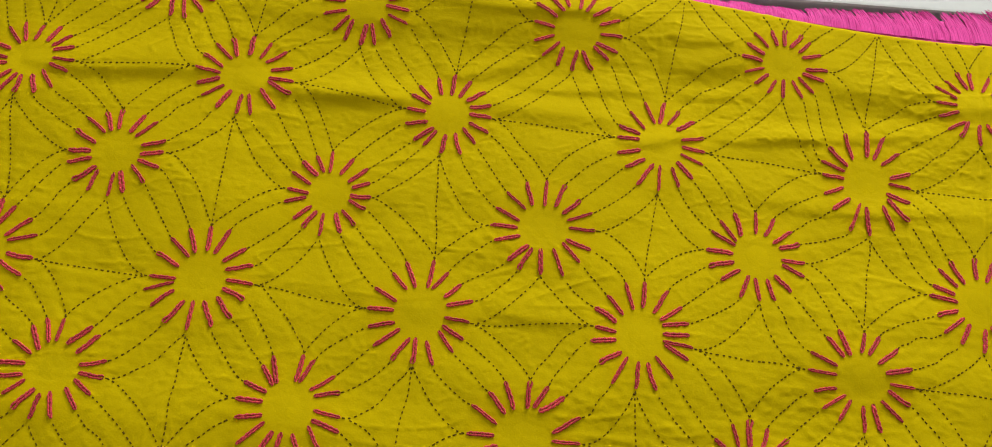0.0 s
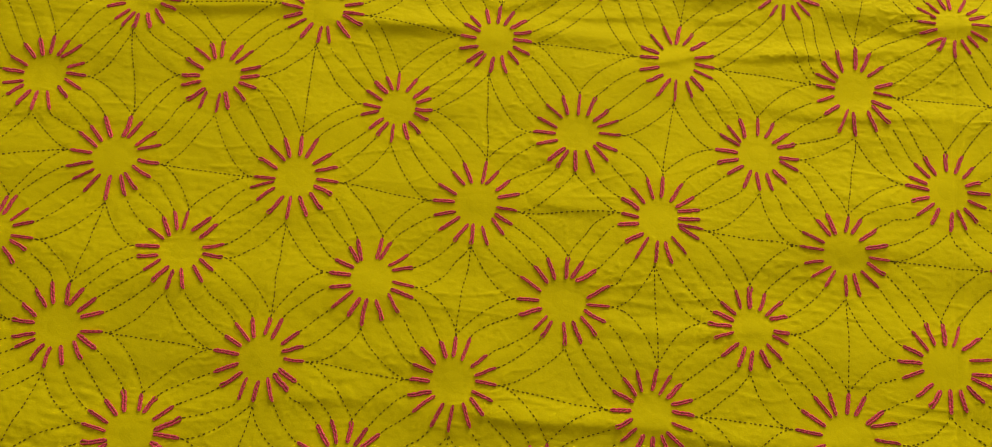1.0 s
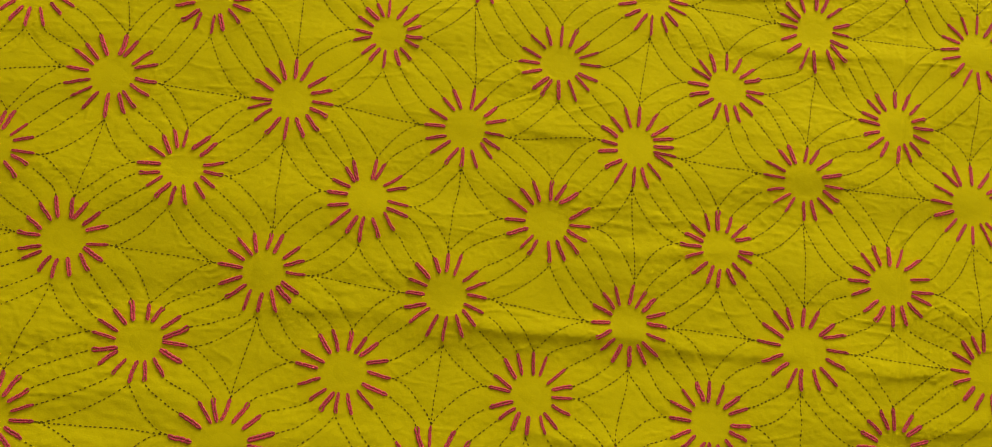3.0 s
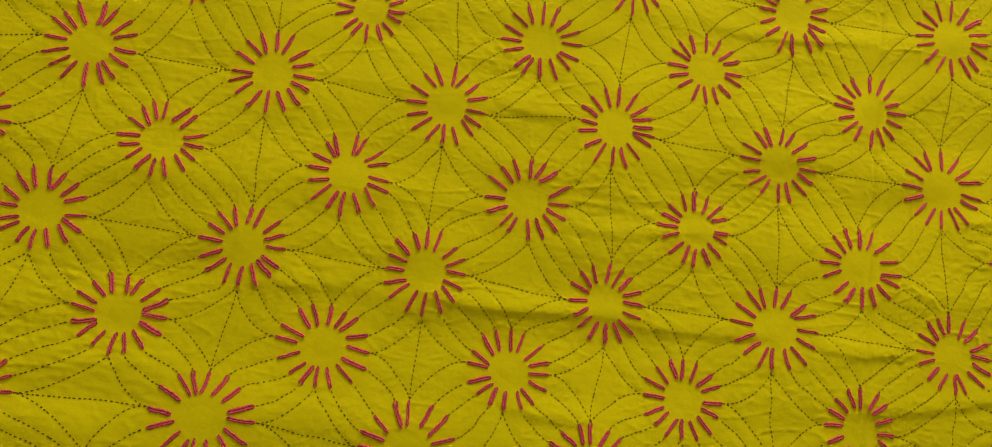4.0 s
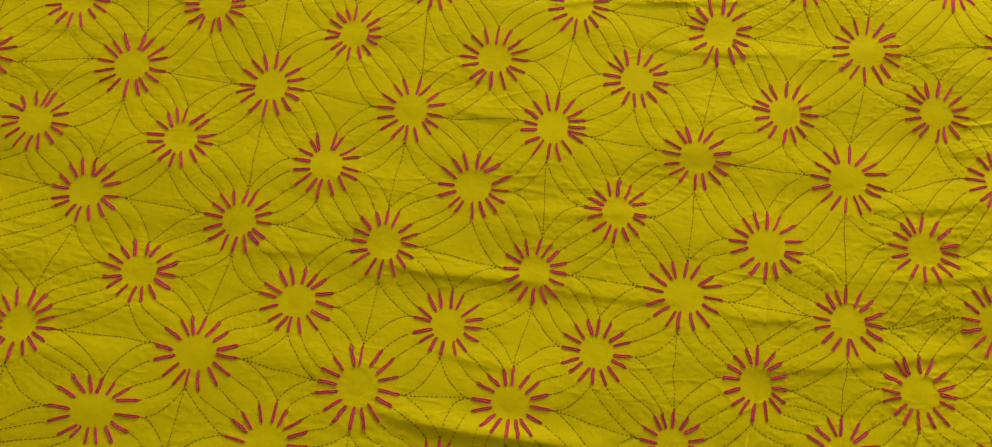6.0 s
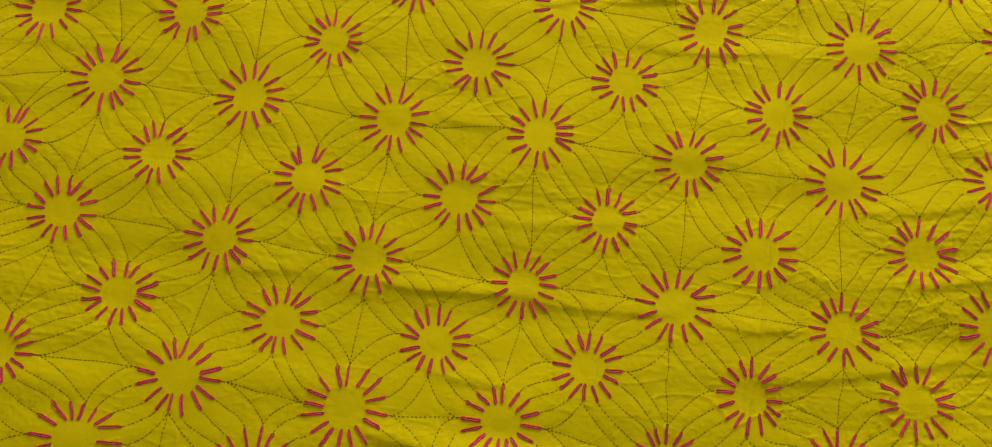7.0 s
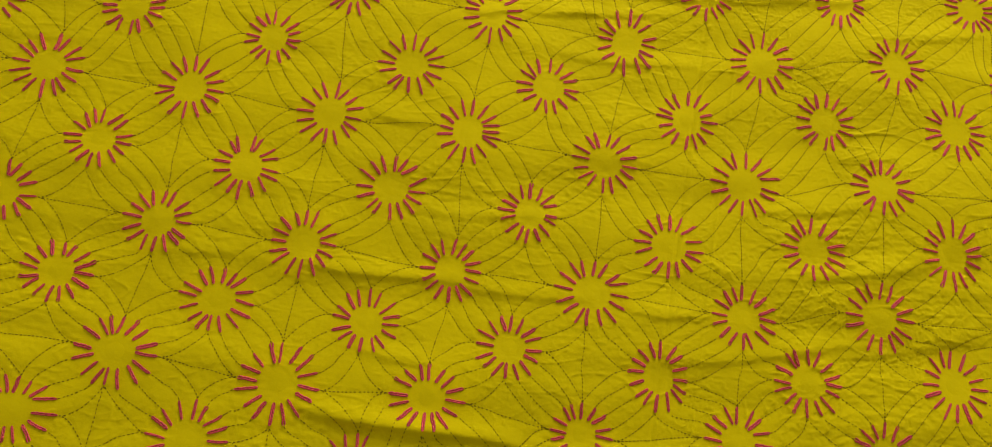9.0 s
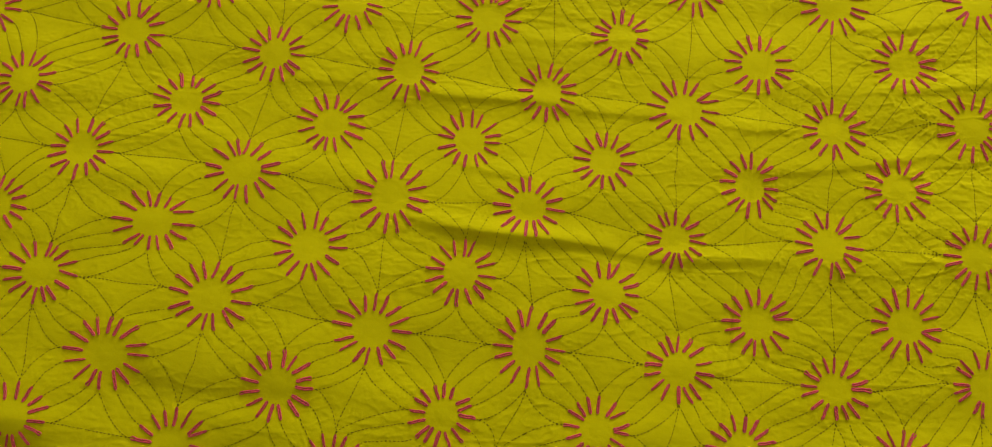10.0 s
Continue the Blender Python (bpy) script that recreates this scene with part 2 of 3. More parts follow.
def bow(p, dp, q, dq, leave, arrive, wobble):
    """Points, 0.5 mm apart, of a line sewn from p to q, that leaves along dp and dq."""
    s = np.linspace(0, 1, 260)[:, None]
    a, b = p + dp * leave, q + dq * arrive
    line = p * (1 - s) ** 3 + 3 * a * s * (1 - s) ** 2 + 3 * b * s * s * (1 - s) + q * s ** 3
    side = np.array([-(q - p)[1], (q - p)[0]])
    side = side / np.linalg.norm(side)
    f1, f2 = rng.uniform(1, 2.5), rng.uniform(3, 6)
    line = line + side * wobble * (np.sin(f1 * math.pi * s) + 0.5 * np.sin(f2 * math.pi * s)) * np.sin(math.pi * s)
    step = np.r_[0, np.cumsum(np.linalg.norm(np.diff(line, axis=0), axis=1))]
    at = np.arange(0, step[-1], 0.0005)
    return np.c_[np.interp(at, step, line[:, 0]), np.interp(at, step, line[:, 1])]


PETALS, BARS = [], []   # each: lines of points
for (u, v) in sorted(SUNS):
    for du in (-1, 1):
        other = (u + du, v + 1)
        if other not in SUNS and v < 4:
            continue
        # rays are counted from straight up, turning left
        first = [0, 15, 14, 13, 12] if du > 0 else [0, 1, 2, 3, 4]
        lines = []
        for n, k in enumerate(first):
            far = (4, 5, 6, 7, 8)[n] if du > 0 else (12, 11, 10, 9, 8)[n]
            p, dp = tip((u, v), k)
            q, dq = virtual_tip(other, far)
            # the outer lines leave a level ray along it, but an upright ray at a slant
            level, upright = rng.normal(0.0175, 0.0035), rng.normal(0.0045, 0.0025)
            leave, arrive = ((upright, level), (0.008, 0.008), (0.006, 0.006), (0.008, 0.008), (level, upright))[n]
            lines.append(bow(p, dp, q, dq, leave, arrive, rng.normal(0, 0.0006)))
        PETALS.append(lines)
    if v % 2:
        if (u + 2, v) in SUNS:
            p, dp = tip((u, v), 12)
            q, dq = tip((u + 2, v), 4)
            BARS.append(bow(p, dp, q, dq, 0.02, 0.02, rng.normal(0, 0.0008)))
        if (u, v + 2) in SUNS or v + 2 == 5:
            p, dp = tip((u, v), 0)
            q, dq = virtual_tip((u, v + 2), 8)
            BARS.append(bow(p, dp, q, dq, 0.02, 0.02, rng.normal(0, 0.0008)))
PETALS = [[l[l[:, 1] < hem(l[:, 0]) - 0.004] for l in lines] for lines in PETALS]
BARS = [l[l[:, 1] < hem(l[:, 0]) - 0.004] for l in BARS]

# ---- the bedspread: its relief ----
STEP = 0.0015
GX, GY = np.arange(X0, X1 + STEP / 2, STEP), np.arange(Y0, HEM + STEP / 2, STEP)
NX, NY = len(GX), len(GY)
PX, PY = np.meshgrid(GX, GY, indexing="ij")
PY = Y0 + (PY - Y0) * (hem(PX) - Y0) / (HEM - Y0)


def across(x, y):
    """How many steps up the cloth a place lies."""
    return (np.asarray(y) - Y0) * (HEM - Y0) / (hem(x) - Y0) / STEP


def waves(seed, long_x, long_y, turn=0.0):
    """Smooth noise of unit spread, its ripples long_x by long_y metres, turned by some degrees."""
    w = np.random.default_rng(seed).normal(size=(NX, NY))
    fx, fy = np.meshgrid(np.fft.fftfreq(NX, STEP), np.fft.fftfreq(NY, STEP), indexing="ij")
    c, s = math.cos(radians(turn)), math.sin(radians(turn))
    gx, gy = c * fx + s * fy, c * fy - s * fx
    k = (gx * long_x) ** 2 + (gy * long_y) ** 2
    out = np.real(np.fft.ifft2(np.fft.fft2(w) * k * np.exp(-k * 1.2)))
    return out / out.std()


def softened(field, spread):
    fx, fy = np.meshgrid(np.fft.fftfreq(NX, STEP), np.fft.fftfreq(NY, STEP), indexing="ij")
    return np.real(np.fft.ifft2(np.fft.fft2(field) * np.exp(-2 * (math.pi * spread) ** 2 * (fx ** 2 + fy ** 2))))


# sewn lines pull the cloth down, the plain fields between puff up
sewn = np.zeros((NX, NY))
for line in [l for lines in PETALS for l in lines] + BARS:
    if len(line):
        i = np.clip(((line[:, 0] - X0) / STEP).round().astype(int), 0, NX - 1)
        j = np.clip(across(line[:, 0], line[:, 1]).round().astype(int), 0, NY - 1)
        sewn[i, j] = 1.0
tight = softened(sewn, 0.0022)
wide = softened(sewn, 0.007)
calm = np.zeros((NX, NY))
for key, (x, y) in SUNS.items():
    calm = np.maximum(calm, np.exp(-(((PX - x) ** 2 + (PY - y) ** 2) / (SIZE[key] * 1.0) ** 2) ** 2))

def creases(seed, long_x, long_y, turn, thin):
    """Thin raised lines that come and go."""
    return np.exp(-np.abs(waves(seed, long_x, long_y, turn)) / thin) * np.clip(waves(seed + 50, 0.16, 0.09), 0, 1.6)


H = 0.0018 * waves(1, 0.55, 0.20, 6) + 0.0005 * waves(2, 0.22, 0.065, 5)
patches = np.clip(0.6 + 0.45 * waves(9, 0.3, 0.2), 0.1, 1.6)
# the cloth is most crumpled towards its lower right
crumpled = 0.72 + 0.95 * np.exp(-((PX - 0.62) / 0.22) ** 2 - ((PY - 0.10) / 0.18) ** 2)
patches = patches * (0.35 + 0.65 * crumpled)
# thin creases run along the upper edge too
creased = crumpled + 0.35 * np.exp(-((PX - 0.48) / 0.30) ** 2 - ((PY - 0.53) / 0.09) ** 2)
H += patches * (1 - 0.75 * calm) * (0.00009 * waves(3, 0.075, 0.020, 6) + 0.00009 * waves(4, 0.030, 0.0085, 0) + 0.0001 * waves(5, 0.014, 0.011, -20))
creased = creased + 0.5 * np.exp(-((PX - 0.68) / 0.18) ** 2 - ((PY - 0.45) / 0.15) ** 2)
H += creased * (1 - 0.8 * calm) * (0.0009 * creases(20, 0.16, 0.040, 6, 0.10) + 0.0006 * creases(21, 0.09, 0.026, -4, 0.09) + 0.0007 * creases(22, 0.06, 0.030, 22, 0.08) + 0.0006 * creases(23, 0.045, 0.016, 4, 0.09) + 0.0006 * creases(24, 0.035, 0.02, -35, 0.08)
      + 0.0006 * creases(25, 0.030, 0.022, 50, 0.08) + 0.0006 * creases(26, 0.022, 0.012, 10, 0.09) + 0.0007 * creases(27, 0.050, 0.030, 75, 0.06))
# small puckers, strongest beside the sewn lines
H += (1 - 0.9 * calm) * np.clip(wide * 2.2, 0, 1) * crumpled * (0.00014 * waves(31, 0.011, 0.007, 15) + 0.00010 * waves(32, 0.008, 0.010, 60))
H += -0.0011 * np.clip(tight, 0, 0.7) - 0.0012 * np.clip(wide, 0, 0.5)


def fold(x0, y0, x1, y1, high, wide_up, wide_down):
    """A crease from one place to another: a ridge, steep on one side, that fades at both ends."""
    global H
    way = np.array([x1 - x0, y1 - y0])
    length = np.linalg.norm(way)
    way = way / length
    s = ((PX - x0) * way[0] + (PY - y0) * way[1]) / length
    d = -(PX - x0) * way[1] + (PY - y0) * way[0] + 0.004 * np.sin(s * 5)
    along = np.clip(np.sin(np.clip(s, 0, 1) * math.pi), 0, 1) ** 0.6
    H = H + high * along * np.where(d > 0, np.exp(-(d / wide_up) ** 2), np.exp(-(d / wide_down) ** 2))


fold(0.025, -0.064, 0.267, -0.064, 0.0070, 0.014, 0.0050)
fold(0.240, -0.064, 0.468, -0.045, 0.0032, 0.013, 0.0060)
fold(0.359, 0.112, 0.467, 0.120, 0.0025, 0.014, 0.0060)
fold(-0.227, -0.273, -0.109, -0.286, 0.0029, 0.040, 0.0140)
fold(-0.460, -0.352, -0.120, -0.388, 0.0130, 0.030, 0.0160)
fold(0.623, 0.199, 0.735, 0.253, 0.0032, 0.030, 0.0140)
fold(0.577, 0.358, 0.678, 0.367, 0.0022, 0.015, 0.0060)
fold(-0.371, 0.435, -0.213, 0.451, 0.0045, 0.024, 0.0070)
fold(-0.166, 0.456, -0.040, 0.456, 0.0034, 0.022, 0.0065)
fold(-0.017, 0.477, 0.133, 0.473, 0.0034, 0.025, 0.0104)
fold(0.275, 0.553, 0.396, 0.552, 0.0056, 0.028, 0.0130)
fold(0.143, 0.541, 0.225, 0.553, 0.0045, 0.022, 0.0104)
fold(0.029, 0.297, 0.119, 0.286, 0.0025, 0.022, 0.0060)
fold(-0.041, 0.493, 0.042, 0.515, 0.0028, 0.012, 0.0065)
fold(-0.010, 0.094, 0.180, 0.103, 0.0030, 0.013, 0.0050)
fold(0.398, 0.057, 0.664, 0.128, 0.0025, 0.016, 0.0060)
fold(0.073, 0.014, 0.165, 0.004, 0.0022, 0.014, 0.0060)
fold(0.491, 0.265, 0.655, 0.293, 0.0022, 0.014, 0.0060)
fold(0.542, 0.187, 0.742, 0.239, 0.0025, 0.016, 0.0060)
fold(0.606, 0.107, 0.787, 0.157, 0.0025, 0.016, 0.0060)
fold(0.321, 0.536, 0.640, 0.590, 0.0039, 0.020, 0.0091)
fold(0.643, 0.543, 0.806, 0.580, 0.0022, 0.016, 0.0060)
fold(-0.493, 0.305, -0.268, 0.315, 0.0025, 0.035, 0.0120)
fold(0.095, 0.181, 0.284, 0.203, 0.0014, 0.012, 0.0050)
fold(-0.420, 0.100, -0.110, 0.102, 0.0032, 0.045, 0.0180)
fold(-0.175, 0.086, -0.040, 0.094, 0.0025, 0.030, 0.0100)
fold(0.160, 0.106, 0.330, 0.110, 0.0024, 0.014, 0.0060)
fold(-0.245, 0.524, 0.048, 0.547, 0.0036, 0.030, 0.0140)
fold(0.200, 0.487, 0.395, 0.512, 0.0024, 0.014, 0.0060)
fold(0.230, 0.425, 0.420, 0.440, 0.0020, 0.012, 0.0050)
fold(-0.201, 0.450, -0.064, 0.452, 0.0030, 0.016, 0.0070)


def swell(x, y, high, wide_x, wide_y):
    """A soft rise, or a hollow, in the cloth, fitted so that its slopes lighten or darken it."""
    global H
    H = H + high * np.exp(-((PX - x) / wide_x) ** 2 - ((PY - y) / wide_y) ** 2)


# heights solved from brightness: light and shade put into the relief
swell(-0.090, 0.572, 0.0084, 0.20, 0.045)
swell(-0.282, -0.382, -0.0031, 0.14, 0.030)
swell(-0.090, -0.130, 0.0036, 0.20, 0.045)
swell(0.030, 0.599, 0.0038, 0.20, 0.045)
swell(-0.330, 0.518, 0.0062, 0.20, 0.045)
swell(-0.330, -0.184, 0.0032, 0.20, 0.045)
swell(0.348, 0.545, -0.0034, 0.07, 0.025)
swell(0.030, 0.221, 0.0021, 0.20, 0.045)
swell(0.270, 0.059, -0.0024, 0.20, 0.045)
swell(-0.330, -0.378, -0.0062, 0.10, 0.018)
swell(-0.450, 0.464, 0.0036, 0.20, 0.045)
swell(0.150, -0.157, 0.0029, 0.20, 0.045)
swell(-0.090, -0.292, -0.0021, 0.10, 0.018)
swell(0.630, 0.129, -0.0028, 0.10, 0.018)
swell(-0.210, 0.032, -0.0029, 0.20, 0.045)
swell(-0.330, -0.130, 0.0036, 0.20, 0.045)
swell(0.510, -0.211, -0.0026, 0.20, 0.045)
swell(-0.270, -0.368, -0.0030, 0.10, 0.018)
swell(0.270, 0.167, 0.0022, 0.20, 0.045)
swell(-0.330, 0.113, -0.0020, 0.20, 0.045)
swell(-0.408, 0.380, 0.0026, 0.07, 0.025)
swell(0.630, -0.157, -0.0020, 0.20, 0.045)
swell(0.030, 0.572, 0.0032, 0.20, 0.045)
swell(0.264, -0.115, 0.0020, 0.07, 0.025)
swell(-0.450, 0.421, 0.0023, 0.10, 0.018)
swell(-0.114, 0.374, -0.0013, 0.14, 0.030)
swell(0.138, 0.302, -0.0015, 0.14, 0.030)
swell(-0.090, 0.599, 0.0033, 0.20, 0.045)
swell(0.390, 0.302, 0.0014, 0.10, 0.018)
swell(-0.330, -0.211, 0.0021, 0.20, 0.045)
swell(-0.114, -0.328, 0.0020, 0.14, 0.030)
swell(0.270, 0.113, 0.0028, 0.20, 0.045)
swell(-0.330, 0.383, 0.0026, 0.20, 0.045)
swell(0.390, 0.248, -0.0025, 0.20, 0.045)
swell(0.030, -0.157, 0.0018, 0.20, 0.045)
swell(-0.330, 0.221, -0.0021, 0.20, 0.045)
swell(0.558, 0.176, 0.0021, 0.14, 0.030)
swell(-0.330, -0.184, 0.0020, 0.20, 0.045)
swell(-0.210, 0.113, -0.0017, 0.20, 0.045)
swell(0.390, -0.004, 0.0017, 0.14, 0.030)
swell(0.510, -0.211, -0.0020, 0.20, 0.045)
swell(-0.288, -0.382, -0.0019, 0.09, 0.030)
swell(-0.210, 0.464, 0.0018, 0.20, 0.045)
fold(0.112, 0.456, 0.184, 0.471, 0.0022, 0.013, 0.0045)
fold(0.187, 0.477, 0.290, 0.491, 0.0024, 0.013, 0.0045)
fold(0.017, 0.495, 0.141, 0.506, 0.0022, 0.013, 0.0045)
fold(0.143, 0.571, 0.207, 0.569, 0.0022, 0.013, 0.0045)
fold(-0.054, 0.561, 0.122, 0.578, 0.0026, 0.013, 0.0045)
fold(0.149, 0.519, 0.231, 0.520, 0.0016, 0.013, 0.0045)
# the seam where two widths of cloth meet
seam_x = 0.415 + 0.03 * (PY - 0.2)
H += 0.0009 * np.exp(-((PX - seam_x - 0.003) / 0.004) ** 2) - 0.0008 * np.exp(-((PX - seam_x + 0.004) / 0.0015) ** 2)
H += 0.0005 * np.exp(-((PX - seam_x - 0.039) / 0.0018) ** 2)   # the turned edge shows through beside it
H += 0.004 - 0.004 * np.clip((PY - (hem(PX) - 0.006)) / 0.006, 0, 1) ** 2
H = np.maximum(H, -0.011)


def height(x, y):
    fx, fy = np.clip((np.asarray(x) - X0) / STEP, 0, NX - 1.001), np.clip(across(x, y), 0, NY - 1.001)
    i, j = fx.astype(int), fy.astype(int)
    a, b = fx - i, fy - j
    return H[i, j] * (1 - a) * (1 - b) + H[i + 1, j] * a * (1 - b) + H[i, j + 1] * (1 - a) * b + H[i + 1, j + 1] * a * b


def sheet(name, mat):
    verts = np.c_[PX.ravel(), PY.ravel(), H.ravel()]
    idx = np.arange(NX * NY).reshape(NX, NY)
    quads = np.stack([idx[:-1, :-1], idx[1:, :-1], idx[1:, 1:], idx[:-1, 1:]], -1).reshape(-1, 4)
    # a hem turned under all round
    loop = np.r_[idx[:, 0], idx[-1, 1:], idx[-2::-1, -1], idx[0, -2:0:-1]]
    under = verts[loop] * [1, 1, 0] + [0, 0, -0.0125]
    low = np.arange(len(loop)) + len(verts)
    rim = np.stack([loop, low, np.roll(low, -1), np.roll(loop, -1)], -1)
    verts, quads = np.r_[verts, under], np.r_[quads, rim]
    data = bpy.data.meshes.new(name)
    data.vertices.add(len(verts))
    data.vertices.foreach_set("co", verts.ravel())
    data.loops.add(quads.size)
    data.loops.foreach_set("vertex_index", quads.ravel())
    data.polygons.add(len(quads))
    data.polygons.foreach_set("loop_start", np.arange(0, quads.size, 4))
    data.polygons.foreach_set("loop_total", np.full(len(quads), 4))
    data.update(calc_edges=True)
    data.polygons.foreach_set("use_smooth", np.ones(len(quads), bool))
    data.materials.append(mat)
    return data


spread = tagged(new("bedspread"), "creased yellow cotton bedspread embroidered with pink suns", "bedspread")
part("cloth", sheet("cloth", YELLOW), spread, "creased yellow cotton cloth")


# ---- its running stitches ----
def stitches(line):
    """A running stitch along a line: short raised threads."""
    n = len(line)
    if n < 14:
        return None
    at, s = [], rng.uniform(0, 3)
    while s < n - 5:
        at.append(int(s))
        s += rng.normal(8.5, 0.8)
    at = np.array(at, int)
    ahead = line[np.minimum(at + 4, n - 1)]
    pos, way = (line[at] + ahead) / 2, ahead - line[at]
    way = way / (np.linalg.norm(way, axis=1, keepdims=True) + 1e-9)
    size = np.c_[rng.normal(0.00120, 0.00018, len(at)), rng.normal(0.00064, 0.00008, len(at))]
    side = np.c_[-way[:, 1], way[:, 0]]
    verts = []
    for a, b, lift in ((-1, -1, -0.0007), (1, -1, -0.0007), (1, 1, -0.0007), (-1, 1, -0.0007), (-0.7, -0.55, 0.0006), (0.7, -0.55, 0.0006), (0.7, 0.55, 0.0006), (-0.7, 0.55, 0.0006)):
        p = pos + way * size[:, :1] * a + side * size[:, 1:] * b
        verts.append(np.c_[p, height(p[:, 0], p[:, 1]) + lift])
    verts = np.stack(verts, 1).reshape(-1, 3)
    one = np.array([[4, 5, 6, 7], [0, 1, 5, 4], [1, 2, 6, 5], [2, 3, 7, 6], [3, 0, 4, 7]])
    faces = (one[None] + 8 * np.arange(len(pos))[:, None, None]).reshape(-1, 4)
    # between two stitches the thread runs on under the cloth
    k = 8 * np.arange(len(pos) - 1)
    faces = np.r_[faces, np.stack([k + 1, k + 8, k + 11, k + 2], -1)]
    return mesh_from("stitches", verts, faces, DARK_THREAD)


for lines in PETALS:
    middle = stitches(lines[2])
    if not middle:
        continue
    petal = part("stitched_petal", middle, spread, "dark running stitches in a petal shape")
    for n in (0, 1, 3, 4):
        data = stitches(lines[n])
        if data:
            part("stitch_line", data, petal)
for line in BARS:
    data = stitches(line)
    if data:
        part("stitched_line", data, spread, "straight line of dark running stitches")


# ---- its suns ----
RAY = 0.0195


def ray_mesh(seed):
    """One embroidered ray along x, some 3 mm wide: a chain stitch, whose two strands swell and close; now and then its last loop stays open."""
    r = np.random.default_rng(seed)
    n, m, links = 19, 6, 4 + seed % 3
    bend, kink, lag, opened = r.normal(0, 0.0005), r.normal(0, 0.0002), r.uniform(0, 6), seed % 6 == 5
    verts, faces = [], []
    for side in (-1, 1):
        base = len(verts)
        for i in range(n):
            s = i / (n - 1)
            end = min(1.0, 6 * min(s, 1 - s) + 0.35) ** 0.6
            beat = math.sin(s * links * 2 * math.pi + lag)
            half = 0.00076 * end * (1 + 0.26 * beat + r.normal(0, 0.10)) * (0.85 + 0.3 * math.sin(0.6 + 2.1 * s))
            if opened:
                half += 0.00075 * math.exp(-((s - 0.90) / 0.075) ** 2)
            thick = 0.00085 * end * (1 + r.normal(0, 0.06))
            mid_y = bend * math.sin(s * math.pi) + kink * math.sin(s * 7 + lag)
            lift = 0.00024 * side * math.cos(s * links * 2 * math.pi + lag)
            for j in range(m):
                a = 2 * math.pi * j / m
                verts.append([s * RAY, mid_y + side * half + thick * math.cos(a), 0.0002 + lift + 0.98 * thick * math.sin(a)])
        for i in range(n - 1):
            for j in range(m):
                k = (j + 1) % m
                faces.append([base + i * m + j, base + i * m + k, base + (i + 1) * m + k, base + (i + 1) * m + j][::-1])
        faces.append([base + j for j in range(m)][::-1])
        faces.append([base + (n - 1) * m + j for j in range(m)])
    return mesh_from("ray", verts, faces, PINK_THREAD)


RAY_MESHES = [ray_mesh(k) for k in range(12)]


def sun_disc(x, y, radius):
    """The smooth, faintly padded field inside a ring of rays."""
    verts, faces = [[0, 0, 0.0003]], []
    for ring in range(1, 6):
        for k in range(20):
            r, a = radius * ring / 5, k * math.pi / 10
            px, py = r * math.cos(a), r * math.sin(a)
            verts.append([px, py, float(height(x + px, y + py) - height(x, y)) + 0.0003 - 0.0008 * (ring / 5) ** 2])
    for k in range(20):
        faces.append([0, 1 + k, 1 + (k + 1) % 20])
        for ring in range(4):
            a, b = 1 + ring * 20 + k, 1 + ring * 20 + (k + 1) % 20
            faces.append([a, a + 20, b + 20, b])
    return mesh_from("sun_motif", verts, faces, YELLOW)


for key in sorted(SUNS):
    x, y = SUNS[key]
    z = float(height(x, y))
    sun = part("sun_motif", sun_disc(x, y, SIZE[key] * 0.8), spread, "embroidered sun with a plain yellow centre")
    sun.location = (x, y, z)
    for a, r0, r1, lean in RAYS[key]:
        bx, by = r1 * math.cos(a), r1 * math.sin(a)
        ax, ay = bx - (r1 - r0) * math.cos(a + lean), by - (r1 - r0) * math.sin(a + lean)
        steps = np.linspace(0, 1, 7)
        along = height(x + ax + (bx - ax) * steps, y + ay + (by - ay) * steps) - z
        slope, start = np.polyfit(steps, along, 1)
        start += 0.7 * max(0.0, float((along - start - slope * steps).max()))
        az, bz = float(start), float(start + slope)
        way = Vector((bx - ax, by - ay, bz - az))
        ray = part("ray", RAY_MESHES[int(rng.integers(12))], sun)
        turn = Matrix.Rotation(math.atan2(way.y, way.x), 4, "Z") @ Matrix.Rotation(-math.atan2(way.z, math.hypot(way.x, way.y)), 4, "Y")
        thick = float(np.clip(rng.normal(1.0, 0.13), 0.75, 1.4))
        ray.matrix_basis = Matrix.Translation((ax, ay, az + 0.0003)) @ turn @ Matrix.Diagonal((way.length / RAY, thick, 1, 1))


# ---- its pink fringe ----
def fringe_depth(x):
    """The fringe lies flatter, and so shows wider, towards one end."""
    return float(np.interp(x, (0.14, 0.25, 0.35, 0.44, X1), (0.005, 0.013, 0.026, 0.035, 0.042)))


def ruffle(x):
    """The lumps into which the fringe has bunched."""
    return 0.5 + 0.3 * math.sin(x * 150 + 2.2 * math.sin(x * 31)) + 0.2 * math.sin(x * 83 + 1.0)


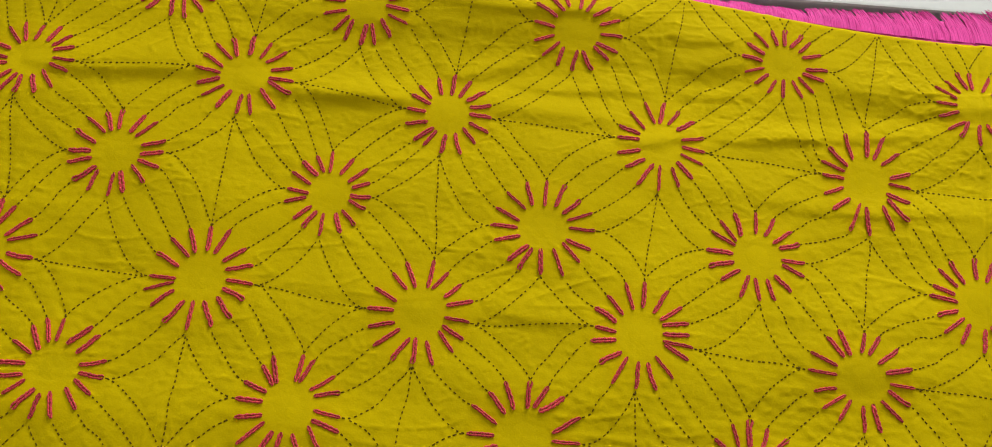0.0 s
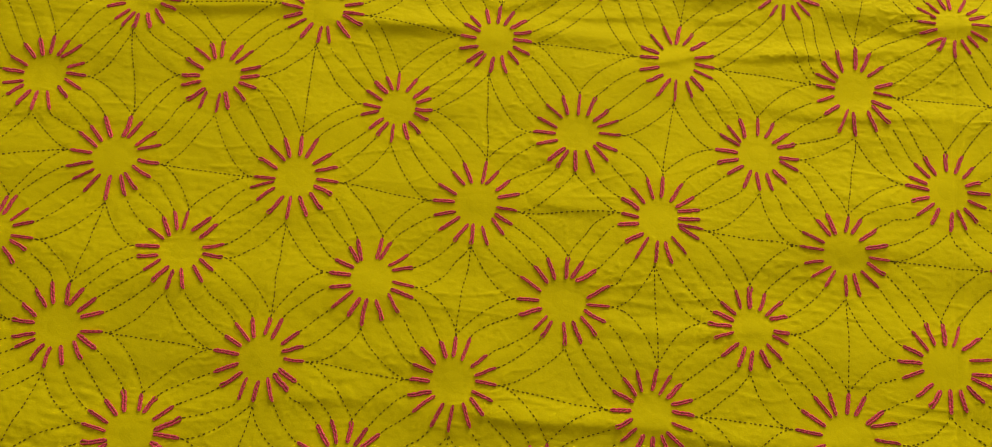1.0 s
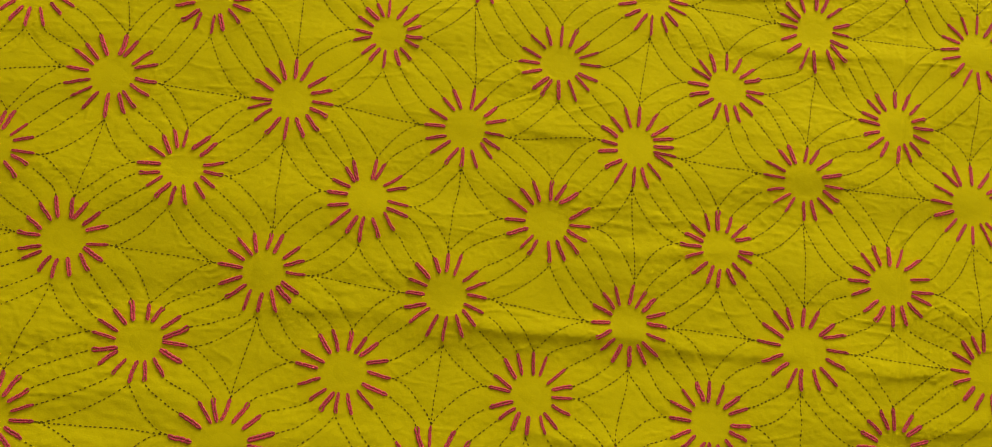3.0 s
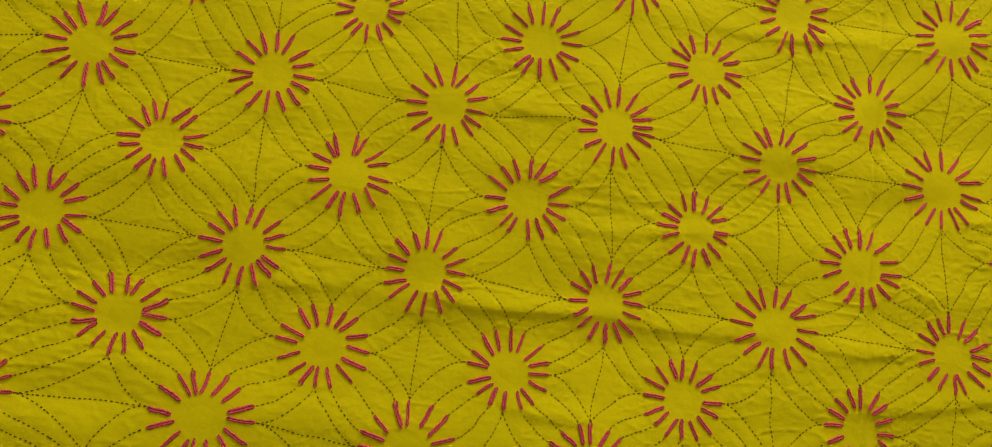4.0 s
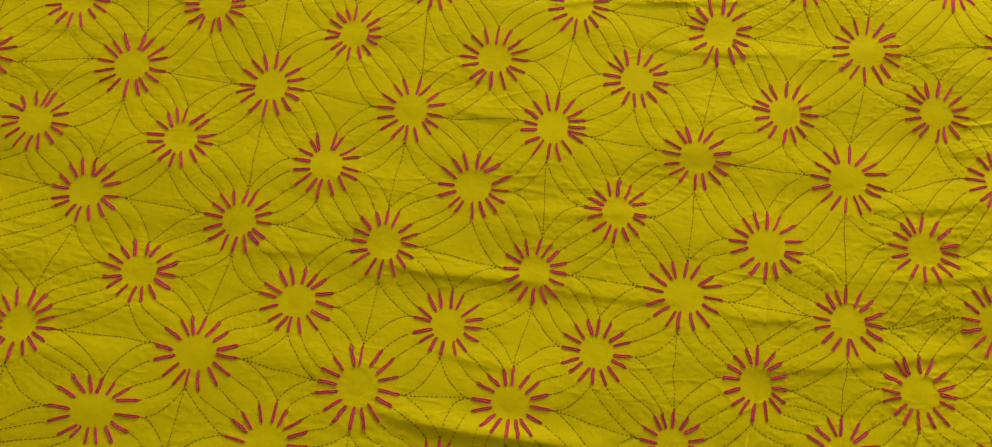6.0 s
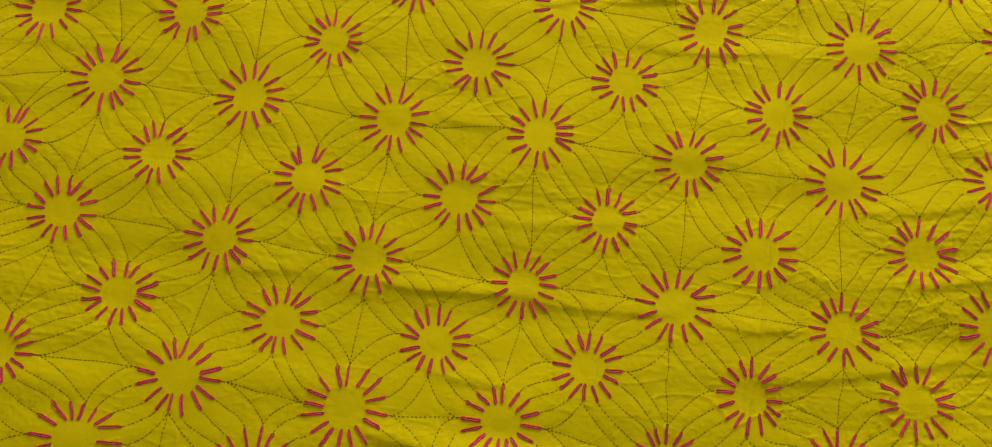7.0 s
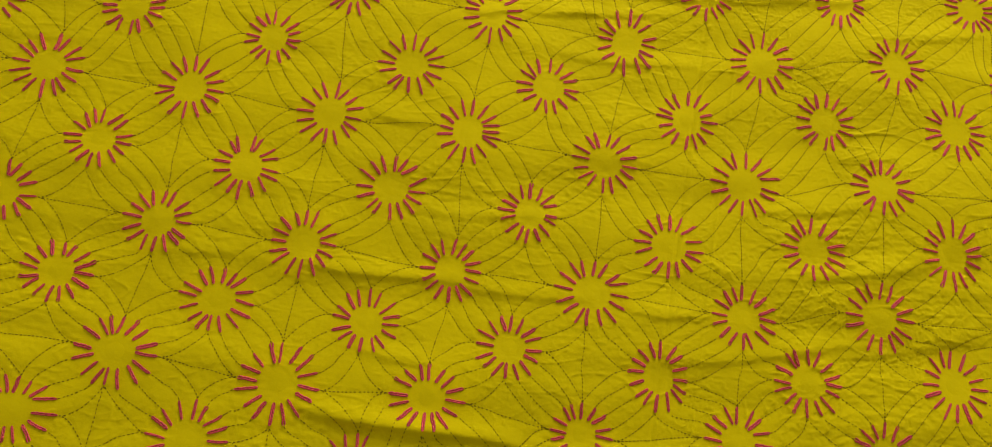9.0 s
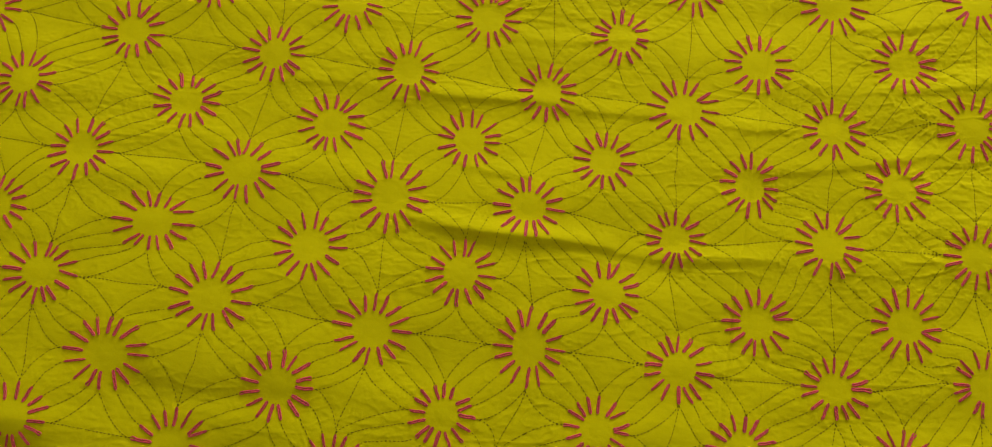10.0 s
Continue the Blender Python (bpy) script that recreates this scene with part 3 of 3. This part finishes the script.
def band():
    """The woven heading of the fringe, gently ruffled, from under the hem outwards."""
    xs = np.arange(X0, X1, 0.002)
    verts = []
    for x in xs:
        deep, lump = fringe_depth(x), ruffle(x)
        for p, z in ((-0.005, 0.0005), (0.0, 0.0012), (0.003, 0.0008), (0.0045, -0.0002)):
            verts.append([x, hem(x) + p + 0.0006 * math.sin(x * 60), z])
        for q in (0.25, 0.45, 0.65):
            verts.append([x - 0.25 * deep * q * q, hem(x) + 0.0045 + deep * q, -0.0008 + 0.0026 * lump * q - 0.003 * q * q])
        verts.append([x - 0.25 * deep * 0.42, hem(x) + 0.0045 + deep * 0.65, -0.0085])
    m = 8
    faces = [[i * m + j, (i + 1) * m + j, (i + 1) * m + j + 1, i * m + j + 1] for i in range(len(xs) - 1) for j in range(m - 1)]
    return mesh_from("fringe_band", verts, faces, PINK_CLOTH)


def fringe():
    """Fine, matted threads over the heading, in bunches that lean together, their ends frayed."""
    verts, faces = [], []
    x = X0
    while x < X1 - 0.01:
        bunch = rng.uniform(0.010, 0.030)
        lean, tall = rng.normal(-0.36, 0.07), rng.uniform(0.90, 1.04)
        count = int(bunch / 0.00034)
        for k in range(count):
            s = k / count
            px = x + bunch * s + rng.normal(0, 0.0005)
            reach = fringe_depth(px) * tall * (0.90 + 0.10 * math.sin(math.pi * (0.2 + 0.8 * s))) * rng.uniform(0.88, 1.03)
            tilt, half = lean + 0.10 * (0.5 - s) + rng.normal(0, 0.07), rng.uniform(0.0004, 0.0009)
            base, lump = len(verts), ruffle(px)
            z0 = rng.uniform(0.0010, 0.0018)
            for n in range(5):
                q = n / 4
                cx, cy = px + tilt * reach * q * q, float(hem(px)) + 0.0005 + (reach + 0.004) * q
                w = half * (1 - 0.75 * q ** 4)
                z = z0 + 0.0024 * lump * q - 0.0044 * q * q + 0.0004 * math.sin(9 * q + 5 * s)
                verts += [[cx - w, cy, z], [cx, cy, z + 0.0005], [cx + w, cy, z]]
            for n in range(4):
                for c in range(2):
                    a = base + n * 3 + c
                    faces.append([a, a + 1, a + 4, a + 3])
        x += bunch
    return mesh_from("fringe", verts, faces, PINK_CLOTH)


part("fringe_band", band(), spread, "hot pink cotton edging band")
tagged(part("fringe", fringe(), spread, "frayed hot pink fringe"), kind="stuff")
